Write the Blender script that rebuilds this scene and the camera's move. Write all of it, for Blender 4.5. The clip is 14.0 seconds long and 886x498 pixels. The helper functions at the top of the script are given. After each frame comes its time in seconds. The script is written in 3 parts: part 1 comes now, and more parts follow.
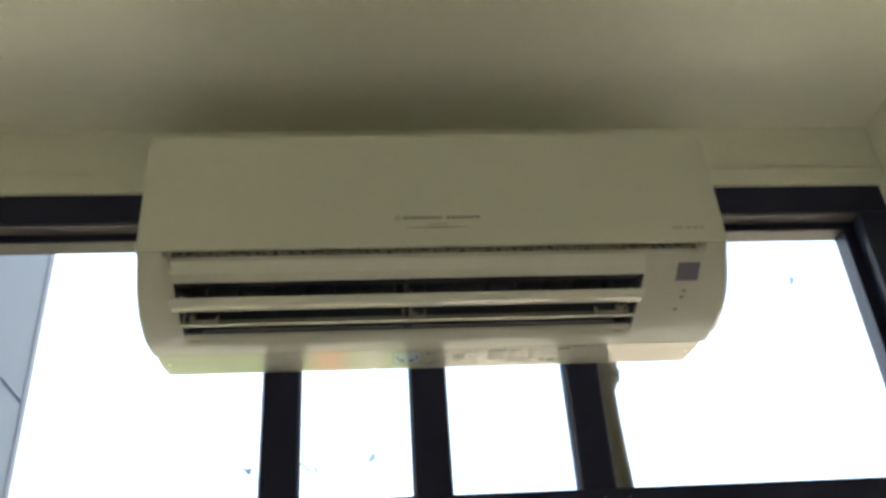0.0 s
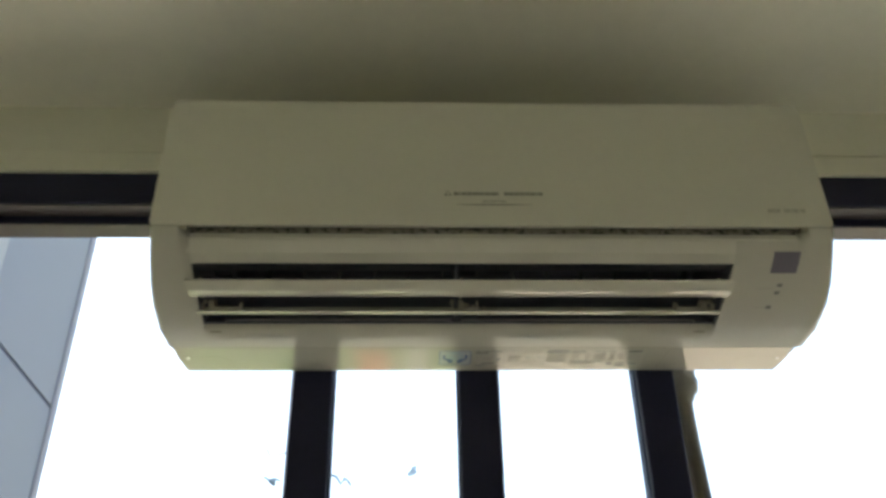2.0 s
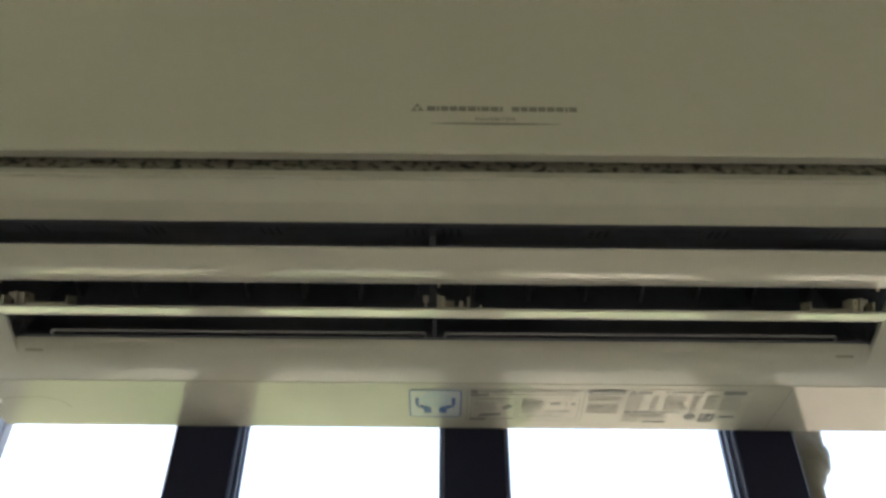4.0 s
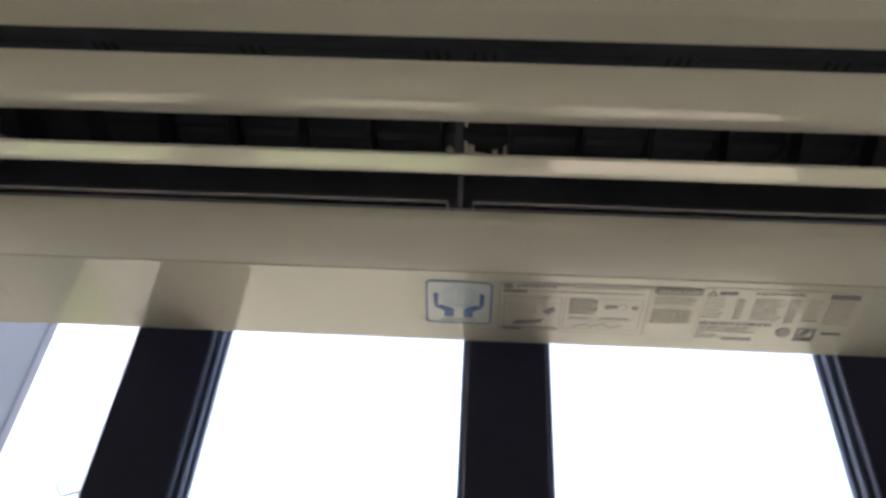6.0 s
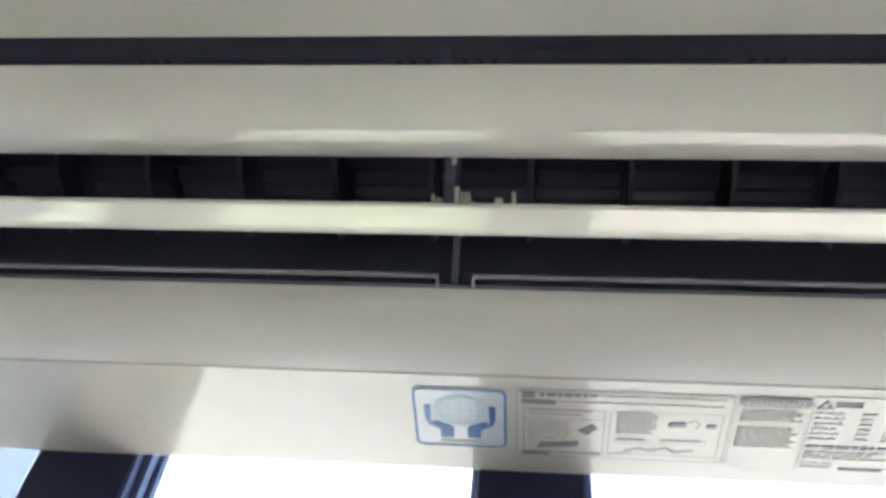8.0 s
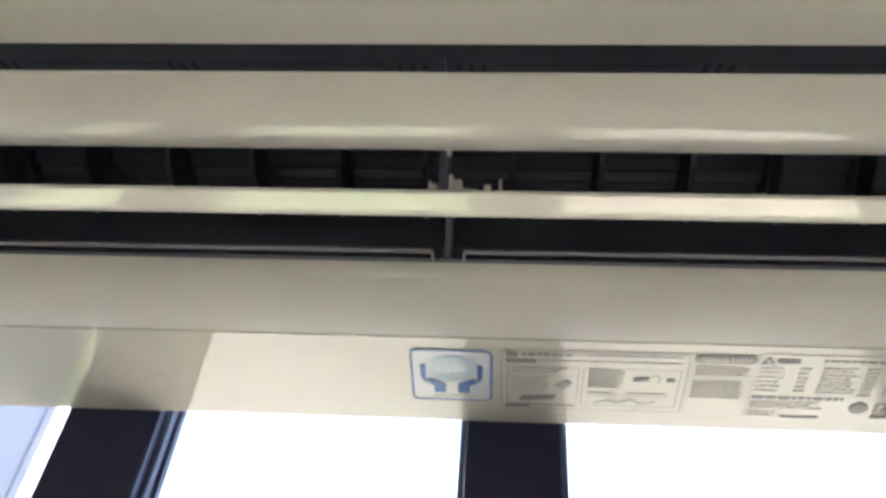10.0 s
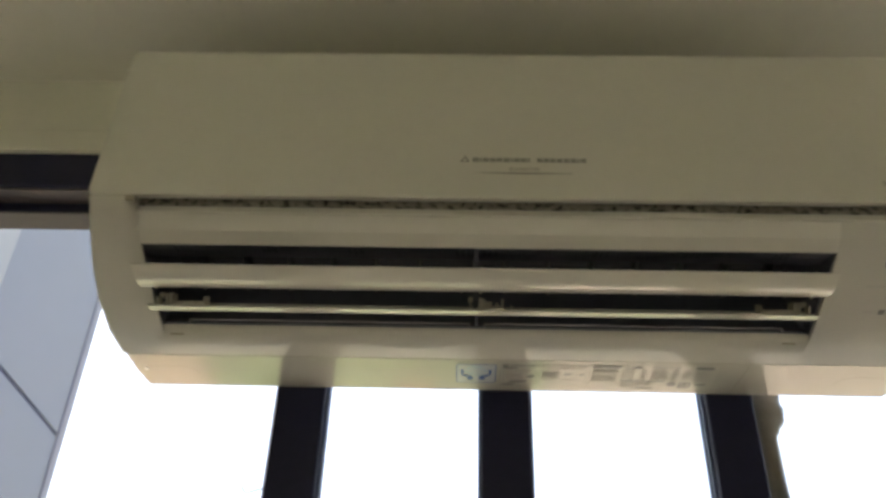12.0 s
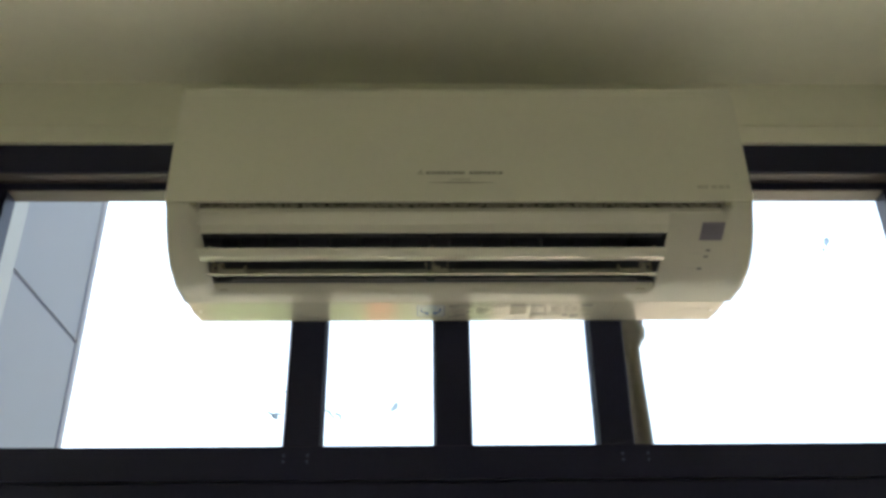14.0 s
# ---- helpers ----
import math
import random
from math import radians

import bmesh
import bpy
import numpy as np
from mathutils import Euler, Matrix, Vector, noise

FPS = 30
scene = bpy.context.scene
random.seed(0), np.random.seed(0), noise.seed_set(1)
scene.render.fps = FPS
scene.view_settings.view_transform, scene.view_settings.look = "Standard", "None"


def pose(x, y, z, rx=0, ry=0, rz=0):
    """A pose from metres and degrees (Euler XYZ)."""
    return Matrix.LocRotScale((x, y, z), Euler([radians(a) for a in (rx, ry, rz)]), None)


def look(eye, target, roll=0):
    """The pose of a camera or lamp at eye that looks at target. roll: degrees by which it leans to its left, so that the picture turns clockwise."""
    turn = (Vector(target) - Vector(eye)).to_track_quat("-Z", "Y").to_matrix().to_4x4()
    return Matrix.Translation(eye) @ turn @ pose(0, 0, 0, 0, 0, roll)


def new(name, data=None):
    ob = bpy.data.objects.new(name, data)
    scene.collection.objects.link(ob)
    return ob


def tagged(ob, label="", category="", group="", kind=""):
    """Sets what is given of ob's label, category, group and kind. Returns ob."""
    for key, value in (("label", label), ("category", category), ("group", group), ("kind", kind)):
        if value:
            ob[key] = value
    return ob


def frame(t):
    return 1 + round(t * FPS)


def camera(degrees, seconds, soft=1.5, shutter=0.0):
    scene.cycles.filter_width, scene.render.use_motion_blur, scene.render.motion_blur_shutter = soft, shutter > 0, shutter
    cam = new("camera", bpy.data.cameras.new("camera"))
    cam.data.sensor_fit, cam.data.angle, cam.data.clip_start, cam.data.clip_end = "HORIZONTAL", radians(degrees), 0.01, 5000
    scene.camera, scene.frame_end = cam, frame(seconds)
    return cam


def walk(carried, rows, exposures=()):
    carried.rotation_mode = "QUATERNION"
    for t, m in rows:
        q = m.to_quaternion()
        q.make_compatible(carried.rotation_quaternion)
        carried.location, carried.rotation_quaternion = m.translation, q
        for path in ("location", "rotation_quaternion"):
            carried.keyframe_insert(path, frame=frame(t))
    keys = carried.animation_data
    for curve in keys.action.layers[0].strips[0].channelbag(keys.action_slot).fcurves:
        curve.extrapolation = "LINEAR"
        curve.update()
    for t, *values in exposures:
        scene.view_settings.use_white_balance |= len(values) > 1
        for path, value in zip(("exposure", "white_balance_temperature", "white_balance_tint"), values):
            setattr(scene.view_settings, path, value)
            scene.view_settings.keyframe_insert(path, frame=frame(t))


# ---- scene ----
cam = camera(52.0, 14.0, soft=3.2, shutter=0.4)

PATH = [
    (0, (-0.1, -1.258, 1.591), (0.071, 0.432, 2.648), -4.1),
    (0.5, (-0.097, -1.25, 1.589), (0.115, 0.428, 2.656), -3.6),
    (1, (-0.119, -1.245, 1.585), (0.092, 0.428, 2.66), -2.8),
    (1.5, (-0.128, -1.197, 1.597), (0.009, 0.477, 2.683), -1.7),
    (2, (-0.096, -1.091, 1.635), (-0.03, 0.575, 2.74), -1.1),
    (2.5, (-0.032, -0.961, 1.705), (0.019, 0.688, 2.836), -0.1),
    (3, (-0.031, -0.768, 1.754), (-0.025, 0.8, 2.996), -0.7),
    (3.2, (-0.033, -0.704, 1.765), (-0.029, 0.803, 3.079), -0.5),
    (5.3, (-0.047, -0.602, 1.792), (-0.092, 0.891, 3.123), 3.4),
    (5.5, (-0.051, -0.578, 1.787), (-0.117, 0.913, 3.118), 4.1),
    (6, (-0.031, -0.454, 1.8), (-0.103, 0.983, 3.19), 4.1),
    (6.5, (0.003, -0.353, 1.883), (-0.139, 0.95, 3.393), 5.8),
    (7, (0.009, -0.32, 1.926), (-0.23, 0.968, 3.437), 10.5),
    (7.5, (0.007, -0.328, 1.925), (-0.203, 0.952, 3.447), 7.7),
    (8, (-0.007, -0.341, 1.913), (-0.215, 0.948, 3.428), 8.1),
    (8.2, (-0.009, -0.342, 1.906), (-0.187, 0.967, 3.408), 6.8),
    (10.5, (-0.016, -0.425, 1.855), (-0.138, 0.967, 3.285), 4.5),
    (11, (-0.053, -0.529, 1.792), (-0.129, 0.953, 3.133), 1.8),
    (11.5, (-0.072, -0.682, 1.741), (-0.106, 0.833, 3.046), -0.9),
    (12, (-0.054, -0.865, 1.718), (-0.102, 0.75, 2.896), 1.8),
    (12.5, (-0.087, -1.014, 1.694), (-0.079, 0.632, 2.829), -2.6),
    (13, (-0.111, -1.151, 1.635), (0.013, 0.551, 2.678), -4.2),
    (13.5, (-0.096, -1.239, 1.601), (-0.003, 0.496, 2.592), -2.8),
    (14, (-0.052, -1.274, 1.59), (-0.008, 0.477, 2.555), -0.8),
]
EXPOSURE = [(0, 2.65, 6250, 0), (2, 2.35, 6200, 0), (3, 2.45, 6200, 3), (5.5, 2.55, 6050, 0), (6, 2.45, 6100, 11), (6.5, 2.6, 6200, 15), (7, 3.0, 5700, 14), (7.5, 3.6, 5450, 11), (8, 3.55, 5250, 10), (10.5, 3.3, 6050, 11), (11, 3.1, 6450, 11), (11.5, 2.75, 6650, 9), (12.5, 2.35, 6350, 6), (14, 2.5, 6350, 0)]
walk(cam, [(t, look(eye, target, roll)) for t, eye, target, roll in PATH], EXPOSURE)

# ---- light ----
SUN_EL, SUN_AZ = 43.0, 262.0
world = bpy.data.worlds.new("sky_world")
scene.world = world
world.use_nodes = True
wn = world.node_tree.nodes
sky = wn.new("ShaderNodeTexSky")
sky.sky_type, sky.sun_disc = "NISHITA", False
sky.sun_elevation, sky.sun_rotation = radians(SUN_EL), radians(SUN_AZ)
sky.air_density, sky.dust_density, sky.ozone_density = 0.7, 7.0, 0.4
wn["Background"].inputs["Strength"].default_value = 0.15
haze = wn.new("ShaderNodeVectorMath")     # thin even cloud over the whole sky
haze.operation = "ADD"
haze.inputs[1].default_value = (1.0, 1.0, 0.98)
world.node_tree.links.new(sky.outputs["Color"], haze.inputs[0])
world.node_tree.links.new(haze.outputs["Vector"], wn["Background"].inputs["Color"])

sun_data = bpy.data.lights.new("sun", "SUN")
sun_data.energy, sun_data.angle, sun_data.color = 4.0, radians(0.6), (1.0, 0.955, 0.88)
sun_lamp = new("sun", sun_data)
a, e = radians(SUN_AZ), radians(SUN_EL)
sun_lamp.matrix_world = look((math.sin(a) * math.cos(e) * 30, math.cos(a) * math.cos(e) * 30, math.sin(e) * 30), (0, 0, 0))


# ---- materials ----
def material(name, base, rough=0.5, metal=0.0, spread=0.06, grain=60.0, stain=3.0, bump=0.05, bump_scale=400.0,
             random_tint=0.0, coat=0.0, coat_ior=1.5, stretch=(1, 1, 1), specular=0.5, dark=None, dark_amount=0.0, dark_scale=40.0):
    """A painted or moulded surface: two scales of tone, uneven gloss and a fine relief."""
    m = bpy.data.materials.new(name)
    m.use_nodes = True
    nt = m.node_tree
    bsdf = nt.nodes["Principled BSDF"]
    co = nt.nodes.new("ShaderNodeTexCoord")
    mp = nt.nodes.new("ShaderNodeMapping")
    mp.inputs["Scale"].default_value = stretch
    nt.links.new(co.outputs["Object"], mp.inputs["Vector"])

    def noise_tex(scale, detail):
        n = nt.nodes.new("ShaderNodeTexNoise")
        n.inputs["Scale"].default_value, n.inputs["Detail"].default_value = scale, detail
        nt.links.new(mp.outputs["Vector"], n.inputs["Vector"])
        return n.outputs["Fac"]

    fine, broad = noise_tex(grain, 4), noise_tex(stain, 3)
    mean = nt.nodes.new("ShaderNodeMath")
    mean.operation = "ADD"
    nt.links.new(fine, mean.inputs[0])
    nt.links.new(broad, mean.inputs[1])
    ramp = nt.nodes.new("ShaderNodeMapRange")
    ramp.inputs["From Min"].default_value, ramp.inputs["From Max"].default_value = 0.6, 1.4
    ramp.inputs["To Min"].default_value, ramp.inputs["To Max"].default_value = 1 - spread, 1 + spread
    nt.links.new(mean.outputs[0], ramp.inputs["Value"])
    mul = nt.nodes.new("ShaderNodeVectorMath")
    mul.operation = "SCALE"
    mul.inputs[0].default_value = base
    nt.links.new(ramp.outputs["Result"], mul.inputs["Scale"])
    colour = mul.outputs["Vector"]
    if dark is not None:
        spots = noise_tex(dark_scale, 6)
        lim = nt.nodes.new("ShaderNodeMapRange")
        lim.inputs["From Min"].default_value, lim.inputs["From Max"].default_value = 0.66 - 0.3 * dark_amount, 0.72 - 0.22 * dark_amount
        nt.links.new(spots, lim.inputs["Value"])
        mix = nt.nodes.new("ShaderNodeMix")
        mix.data_type = "RGBA"
        nt.links.new(lim.outputs["Result"], mix.inputs["Factor"])
        nt.links.new(colour, mix.inputs["A"])
        mix.inputs["B"].default_value = (*dark, 1)
        colour = mix.outputs["Result"]
    nt.links.new(colour, bsdf.inputs["Base Color"])
    gl = nt.nodes.new("ShaderNodeMapRange")
    gl.inputs["To Min"].default_value, gl.inputs["To Max"].default_value = max(0.02, rough - 0.06), min(1, rough + 0.06)
    nt.links.new(broad, gl.inputs["Value"])
    nt.links.new(gl.outputs["Result"], bsdf.inputs["Roughness"])
    bsdf.inputs["Metallic"].default_value = metal
    bsdf.inputs["Specular IOR Level"].default_value = specular
    bsdf.inputs["Coat Weight"].default_value = coat
    bsdf.inputs["Coat Roughness"].default_value = 0.025
    bsdf.inputs["Coat IOR"].default_value = coat_ior
    if bump:
        b = nt.nodes.new("ShaderNodeBump")
        b.inputs["Strength"].default_value, b.inputs["Distance"].default_value = bump, 0.002
        nt.links.new(noise_tex(bump_scale, 3), b.inputs["Height"])
        nt.links.new(b.outputs["Normal"], bsdf.inputs["Normal"])
    return m


def glass_material():
    m = bpy.data.materials.new("window_glass")
    m.use_nodes = True
    bsdf = m.node_tree.nodes["Principled BSDF"]
    bsdf.inputs["Base Color"].default_value = (0.96, 0.98, 0.98, 1)
    bsdf.inputs["Transmission Weight"].default_value = 1.0
    bsdf.inputs["Roughness"].default_value = 0.0
    bsdf.inputs["IOR"].default_value = 1.02
    return m


PLASTIC = material("cream_plastic", (0.62, 0.595, 0.54), rough=0.36, spread=0.025, grain=90, stain=4, bump=0.03, bump_scale=900)
GLOSSY = material("cream_gloss_plastic", (0.565, 0.545, 0.495), rough=0.10, spread=0.02, grain=70, stain=5, bump=0.0, specular=0.5)
VANE = material("vane_plastic", (0.62, 0.595, 0.54), rough=0.05, spread=0.03, grain=70, stain=9, bump=0.015, bump_scale=700,
                stretch=(0.35, 1, 1))
# Black mould spots over a base darkened to paint shade under the panel.
MOULD_SHADED = material("mould_spotted_shaded_plastic", (0.30, 0.277, 0.235), rough=0.6, spread=0.28, grain=160, stain=14, bump=0.05,
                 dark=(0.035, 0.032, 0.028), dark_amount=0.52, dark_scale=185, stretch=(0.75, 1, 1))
DUCT = material("charcoal_duct_plastic", (0.100, 0.102, 0.140), rough=0.45, spread=0.18, grain=120, stain=12, bump=0.05, bump_scale=600)
FAN = material("black_fan_plastic", (0.038, 0.040, 0.062), rough=0.45, spread=0.2, grain=140, stain=15, bump=0.03)
RIB = material("dark_rib_plastic", (0.034, 0.036, 0.056), rough=0.5, spread=0.18, grain=120, stain=12, bump=0.03)
LIP = material("lip_plastic", (0.34, 0.34, 0.36), 0.35, bump=0.0)
SEAM = material("seam_shadow_gap", (0.36, 0.33, 0.26), rough=0.8, spread=0.1, bump=0.0)
BRACKET = material("bracket_plastic", (0.56, 0.52, 0.445), rough=0.45, spread=0.12, grain=220, stain=50, bump=0.03,
                   dark=(0.14, 0.11, 0.08), dark_amount=0.1, dark_scale=260)
CEILING = material("ceiling_paint", (0.80, 0.765, 0.68), rough=0.9, spread=0.03, grain=40, stain=1.6, bump=0.06, bump_scale=250)
WALL = material("wall_paint", (0.70, 0.67, 0.59), rough=0.85, spread=0.035, grain=50, stain=2.0, bump=0.06, bump_scale=260)
# For the unseen walls: darkened to keep bounced room light low.
REAR_WALL = material("darkened_unseen_wall_paint", (0.27, 0.25, 0.22), rough=0.85, spread=0.035, grain=50, stain=2.0, bump=0.06, bump_scale=260)
FLOOR = material("floor_tile", (0.235, 0.222, 0.195), rough=0.35, spread=0.08, grain=20, stain=1.5, bump=0.02)
FRAME = material("dark_bronze_aluminium", (0.0145, 0.0148, 0.042), rough=0.42, metal=0.0, specular=0.25, spread=0.15, grain=180, stain=6, bump=0.03, bump_scale=900)
SASH = material("bronze_bead", (0.066, 0.078, 0.140), rough=0.6, specular=0.25, spread=0.12, grain=120, stain=6, bump=0.02)
# Lighter brown copy of the frame: ground light caught on its undersides.
LIT_UNDERSIDE = material("lit_frame_underside", (0.085, 0.068, 0.066), rough=0.5, specular=0.4, spread=0.12, grain=120, stain=6, bump=0.02)
GLASS = glass_material()
DIRT = material("dried_leaf_fleck", (0.23, 0.31, 0.40), rough=0.8, spread=0.2, bump=0.0)
DIRT.node_tree.nodes["Principled BSDF"].inputs["Transmission Weight"].default_value = 0.5
TAPE = material("wrapped_pipe_tape", (0.227, 0.2, 0.162), rough=0.7, spread=0.12, grain=90, stain=14, bump=0.2, bump_scale=120)
FACADE = material("pale_facade_paint", (0.178, 0.186, 0.225), rough=0.8, spread=0.05, grain=30, stain=1.2, bump=0.06, bump_scale=200)
FACADE_TRIM = material("facade_trim_paint", (0.185, 0.18, 0.215), rough=0.7, spread=0.06, grain=30, stain=2, bump=0.03)
FACADE_POST = material("facade_post_paint", (0.27, 0.275, 0.29), rough=0.8, spread=0.05, grain=30, stain=1.2, bump=0.06, bump_scale=200)
FACADE_LIGHT = material("facade_white_paint", (0.60, 0.61, 0.63), rough=0.8, spread=0.04, grain=30, stain=2, bump=0.03)
GRASS = material("lawn", (0.125, 0.15, 0.062), rough=0.95, spread=0.55, grain=5, stain=1.2, bump=0.0)
CLAY = material("clay_paving", (0.3, 0.205, 0.135), rough=0.9, spread=0.45, grain=8, stain=2.5, bump=0.0)
TERRACOTTA = material("terracotta", (0.30, 0.125, 0.06), rough=0.9, spread=0.2, grain=12, stain=3, bump=0.0)
PALE_STONE = material("pale_stone", (0.33, 0.29, 0.22), rough=0.9, spread=0.15, grain=12, stain=3, bump=0.0)
DRIVE = material("driveway_concrete", (0.27, 0.215, 0.165), rough=0.9, spread=0.15, grain=8, stain=0.8, bump=0.0)
APRON = material("apron_concrete", (0.24, 0.22, 0.182), rough=0.9, spread=0.12, grain=10, stain=0.7, bump=0.0)
DARK_GROUND = material("dark_ground", (0.075, 0.06, 0.045), rough=0.95, spread=0.35, grain=25, stain=3, bump=0.0)
INK = material("grey_ink", (0.19, 0.185, 0.185), rough=0.5, spread=0.05, bump=0.0)
INK_MID = material("mid_grey_ink", (0.25, 0.237, 0.222), rough=0.5, spread=0.05, bump=0.0)
INK_PALE = material("pale_grey_ink", (0.46, 0.44, 0.40), rough=0.5, spread=0.05, bump=0.0)
INK_BLUE = material("blue_ink", (0.035, 0.095, 0.33), rough=0.4, spread=0.05, bump=0.0)
INK_CYAN = material("pale_cyan_ink", (0.27, 0.46, 0.60), rough=0.4, spread=0.05, bump=0.0)
CHASSIS = material("smooth_cream_plastic", (0.52, 0.5, 0.44), rough=0.06, spread=0.02, grain=60, stain=5, bump=0.0, specular=0.55)
PAPER = material("label_film", (0.55, 0.53, 0.47), rough=0.08, spread=0.015, bump=0.0, specular=0.55)
PAPER_BLUE = material("pale_blue_label_film", (0.55, 0.57, 0.60), rough=0.08, spread=0.015, bump=0.0, specular=0.55)
SENSOR = material("violet_grey_receiver", (0.20, 0.18, 0.24), rough=0.25, spread=0.05, bump=0.0)
SCREW = material("bright_screw", (0.75, 0.75, 0.76), rough=0.3, metal=0.8, spread=0.1, bump=0.0)


# ---- building blocks ----
def link_mesh(name, bm, mat, parent=None, label="", smooth=False):
    bmesh.ops.recalc_face_normals(bm, faces=bm.faces)
    me = bpy.data.meshes.new(name)
    bm.to_mesh(me)
    bm.free()
    me.materials.append(mat)
    if smooth:
        for p in me.polygons:
            p.use_smooth = True
    ob = new(name, me)
    if parent:
        ob.parent = parent
    if label:
        ob["label"] = label
    if name.endswith("_print") or name in ("brand_mark", "series_mark", "fan_blading"):
        ob["kind"] = "stuff"
    return ob


def part(name, bm, mat, parent, label="", smooth=False):
    return link_mesh(name, bm, mat, parent, label, smooth)


def empty(name, label, category, group="", kind=""):
    return tagged(new(name), label, category, group, kind)


def box(bm, x0, x1, y0, y1, z0, z1, bevel=0.0, seg=1):
    m = Matrix.LocRotScale(((x0 + x1) / 2, (y0 + y1) / 2, (z0 + z1) / 2), None, (x1 - x0, y1 - y0, z1 - z0))
    made = bmesh.ops.create_cube(bm, size=1.0, matrix=m)["verts"]
    if bevel:
        edges = list({e for v in made for e in v.link_edges})
        bmesh.ops.bevel(bm, geom=edges, offset=bevel, segments=seg, affect="EDGES", profile=0.5)
    return bm


def boxes(*rows, bevel=0.0):
    bm = bmesh.new()
    for r in rows:
        box(bm, *r, bevel=bevel)
    return bm


def sweep(points, x0, x1, closed=True, steps=1, bm=None):
    """A profile of (y, z) points drawn out along x."""
    bm = bm or bmesh.new()
    rings = []
    for i in range(steps + 1):
        x = x0 + (x1 - x0) * i / steps
        rings.append([bm.verts.new((x, y, z)) for y, z in points])
    n = len(points)
    for r, s in zip(rings, rings[1:]):
        for i in range(n if closed else n - 1):
            bm.faces.new((r[i], r[(i + 1) % n], s[(i + 1) % n], s[i]))
    if closed:
        bm.faces.new(rings[0][::-1])
        bm.faces.new(rings[-1])
    return bm


def shell(points, x0, x1, thick, inward=1.0):
    """A sheet of that thickness along an open (y, z) profile; inward: the side to which it thickens."""
    out = []
    for i, (y, z) in enumerate(points):
        a, b = points[max(i - 1, 0)], points[min(i + 1, len(points) - 1)]
        d = Vector((b[0] - a[0], b[1] - a[1])).normalized()
        out.append((y - d.y * thick * inward, z + d.x * thick * inward))
    return sweep(list(points) + out[::-1], x0, x1)


def tube(points, radius, seg=12, bm=None):
    bm = bm or bmesh.new()
    rings = []
    for i, p in enumerate(points):
        p = Vector(p)
        d = (Vector(points[min(i + 1, len(points) - 1)]) - Vector(points[max(i - 1, 0)])).normalized()
        side = d.cross(Vector((0, 1, 0.01))).normalized()
        up = side.cross(d)
        r = radius[i] if isinstance(radius, (list, tuple)) else radius
        rings.append([bm.verts.new(p + (side * math.cos(t) + up * math.sin(t)) * r) for t in [2 * math.pi * k / seg for k in range(seg)]])
    for r, s in zip(rings, rings[1:]):
        for k in range(seg):
            bm.faces.new((r[k], r[(k + 1) % seg], s[(k + 1) % seg], s[k]))
    bm.faces.new(rings[0][::-1])
    bm.faces.new(rings[-1])
    return bm


def flat(bm, outline, place, depth=0.0003):
    """A thin raised print: an outline of (u, v) set into the world by place(u, v, lift)."""
    low = [bm.verts.new(place(u, v, 0.0)) for u, v in outline]
    top = [bm.verts.new(place(u, v, depth)) for u, v in outline]
    bm.faces.new(top)
    n = len(outline)
    for i in range(n):
        bm.faces.new((low[i], low[(i + 1) % n], top[(i + 1) % n], top[i]))
    return bm


def rect(u0, v0, u1, v1):
    return [(u0, v0), (u1, v0), (u1, v1), (u0, v1)]


def rounded(u0, v0, u1, v1, r, n=5):
    pts = []
    for cu, cv, s in ((u1 - r, v0 + r, -90), (u1 - r, v1 - r, 0), (u0 + r, v1 - r, 90), (u0 + r, v0 + r, 180)):
        pts += [(cu + r * math.cos(radians(s + 90 * k / n)), cv + r * math.sin(radians(s + 90 * k / n))) for k in range(n + 1)]
    return pts


def outline_frame(bm, u0, v0, u1, v1, r, w, place, depth=0.0003):
    """A rounded printed border of width w."""
    a, b = rounded(u0, v0, u1, v1, r), rounded(u0 + w, v0 + w, u1 - w, v1 - w, max(r - w, 0.0002))
    va, vb = [bm.verts.new(place(u, v, depth)) for u, v in a], [bm.verts.new(place(u, v, depth)) for u, v in b]
    n = len(a)
    for i in range(n):
        bm.faces.new((va[i], va[(i + 1) % n], vb[(i + 1) % n], vb[i]))
    return bm


def stroke(bm, pts, w, place, depth=0.0003):
    """A printed line of width w along (u, v) points."""
    left, right = [], []
    for i, (u, v) in enumerate(pts):
        a, b = pts[max(i - 1, 0)], pts[min(i + 1, len(pts) - 1)]
        d = Vector((b[0] - a[0], b[1] - a[1])).normalized()
        left.append(bm.verts.new(place(u - d.y * w / 2, v + d.x * w / 2, depth)))
        right.append(bm.verts.new(place(u + d.y * w / 2, v - d.x * w / 2, depth)))
    for i in range(len(pts) - 1):
        bm.faces.new((left[i], left[i + 1], right[i + 1], right[i]))
    return bm


def lettering(name, words, size, matrix, mat, parent, label="", wide=1.0):
    cu = bpy.data.curves.new(name, "FONT")
    cu.body, cu.size, cu.align_x, cu.align_y, cu.extrude = words, size, "CENTER", "CENTER", 0.0001
    tmp = new("lettering_source", cu)
    me = bpy.data.meshes.new_from_object(tmp.evaluated_get(bpy.context.evaluated_depsgraph_get()))
    bpy.data.objects.remove(tmp)
    me.transform(matrix @ Matrix.Diagonal((wide, 1, 1, 1)))
    me.materials.clear()
    me.materials.append(mat)
    ob = new(name, me)
    ob.parent = parent
    if label:
        ob["label"] = label
    return ob


# ---- room ----
Y0 = 0.02                       # inner face of the window wall
X_EAST, X_WEST, Y_SOUTH, Z_CEIL = 0.845, -2.00, -3.40, 2.645
WX0, WX1, WZ0, WZ1 = -0.836, 0.826, 1.862, 2.507   # window opening

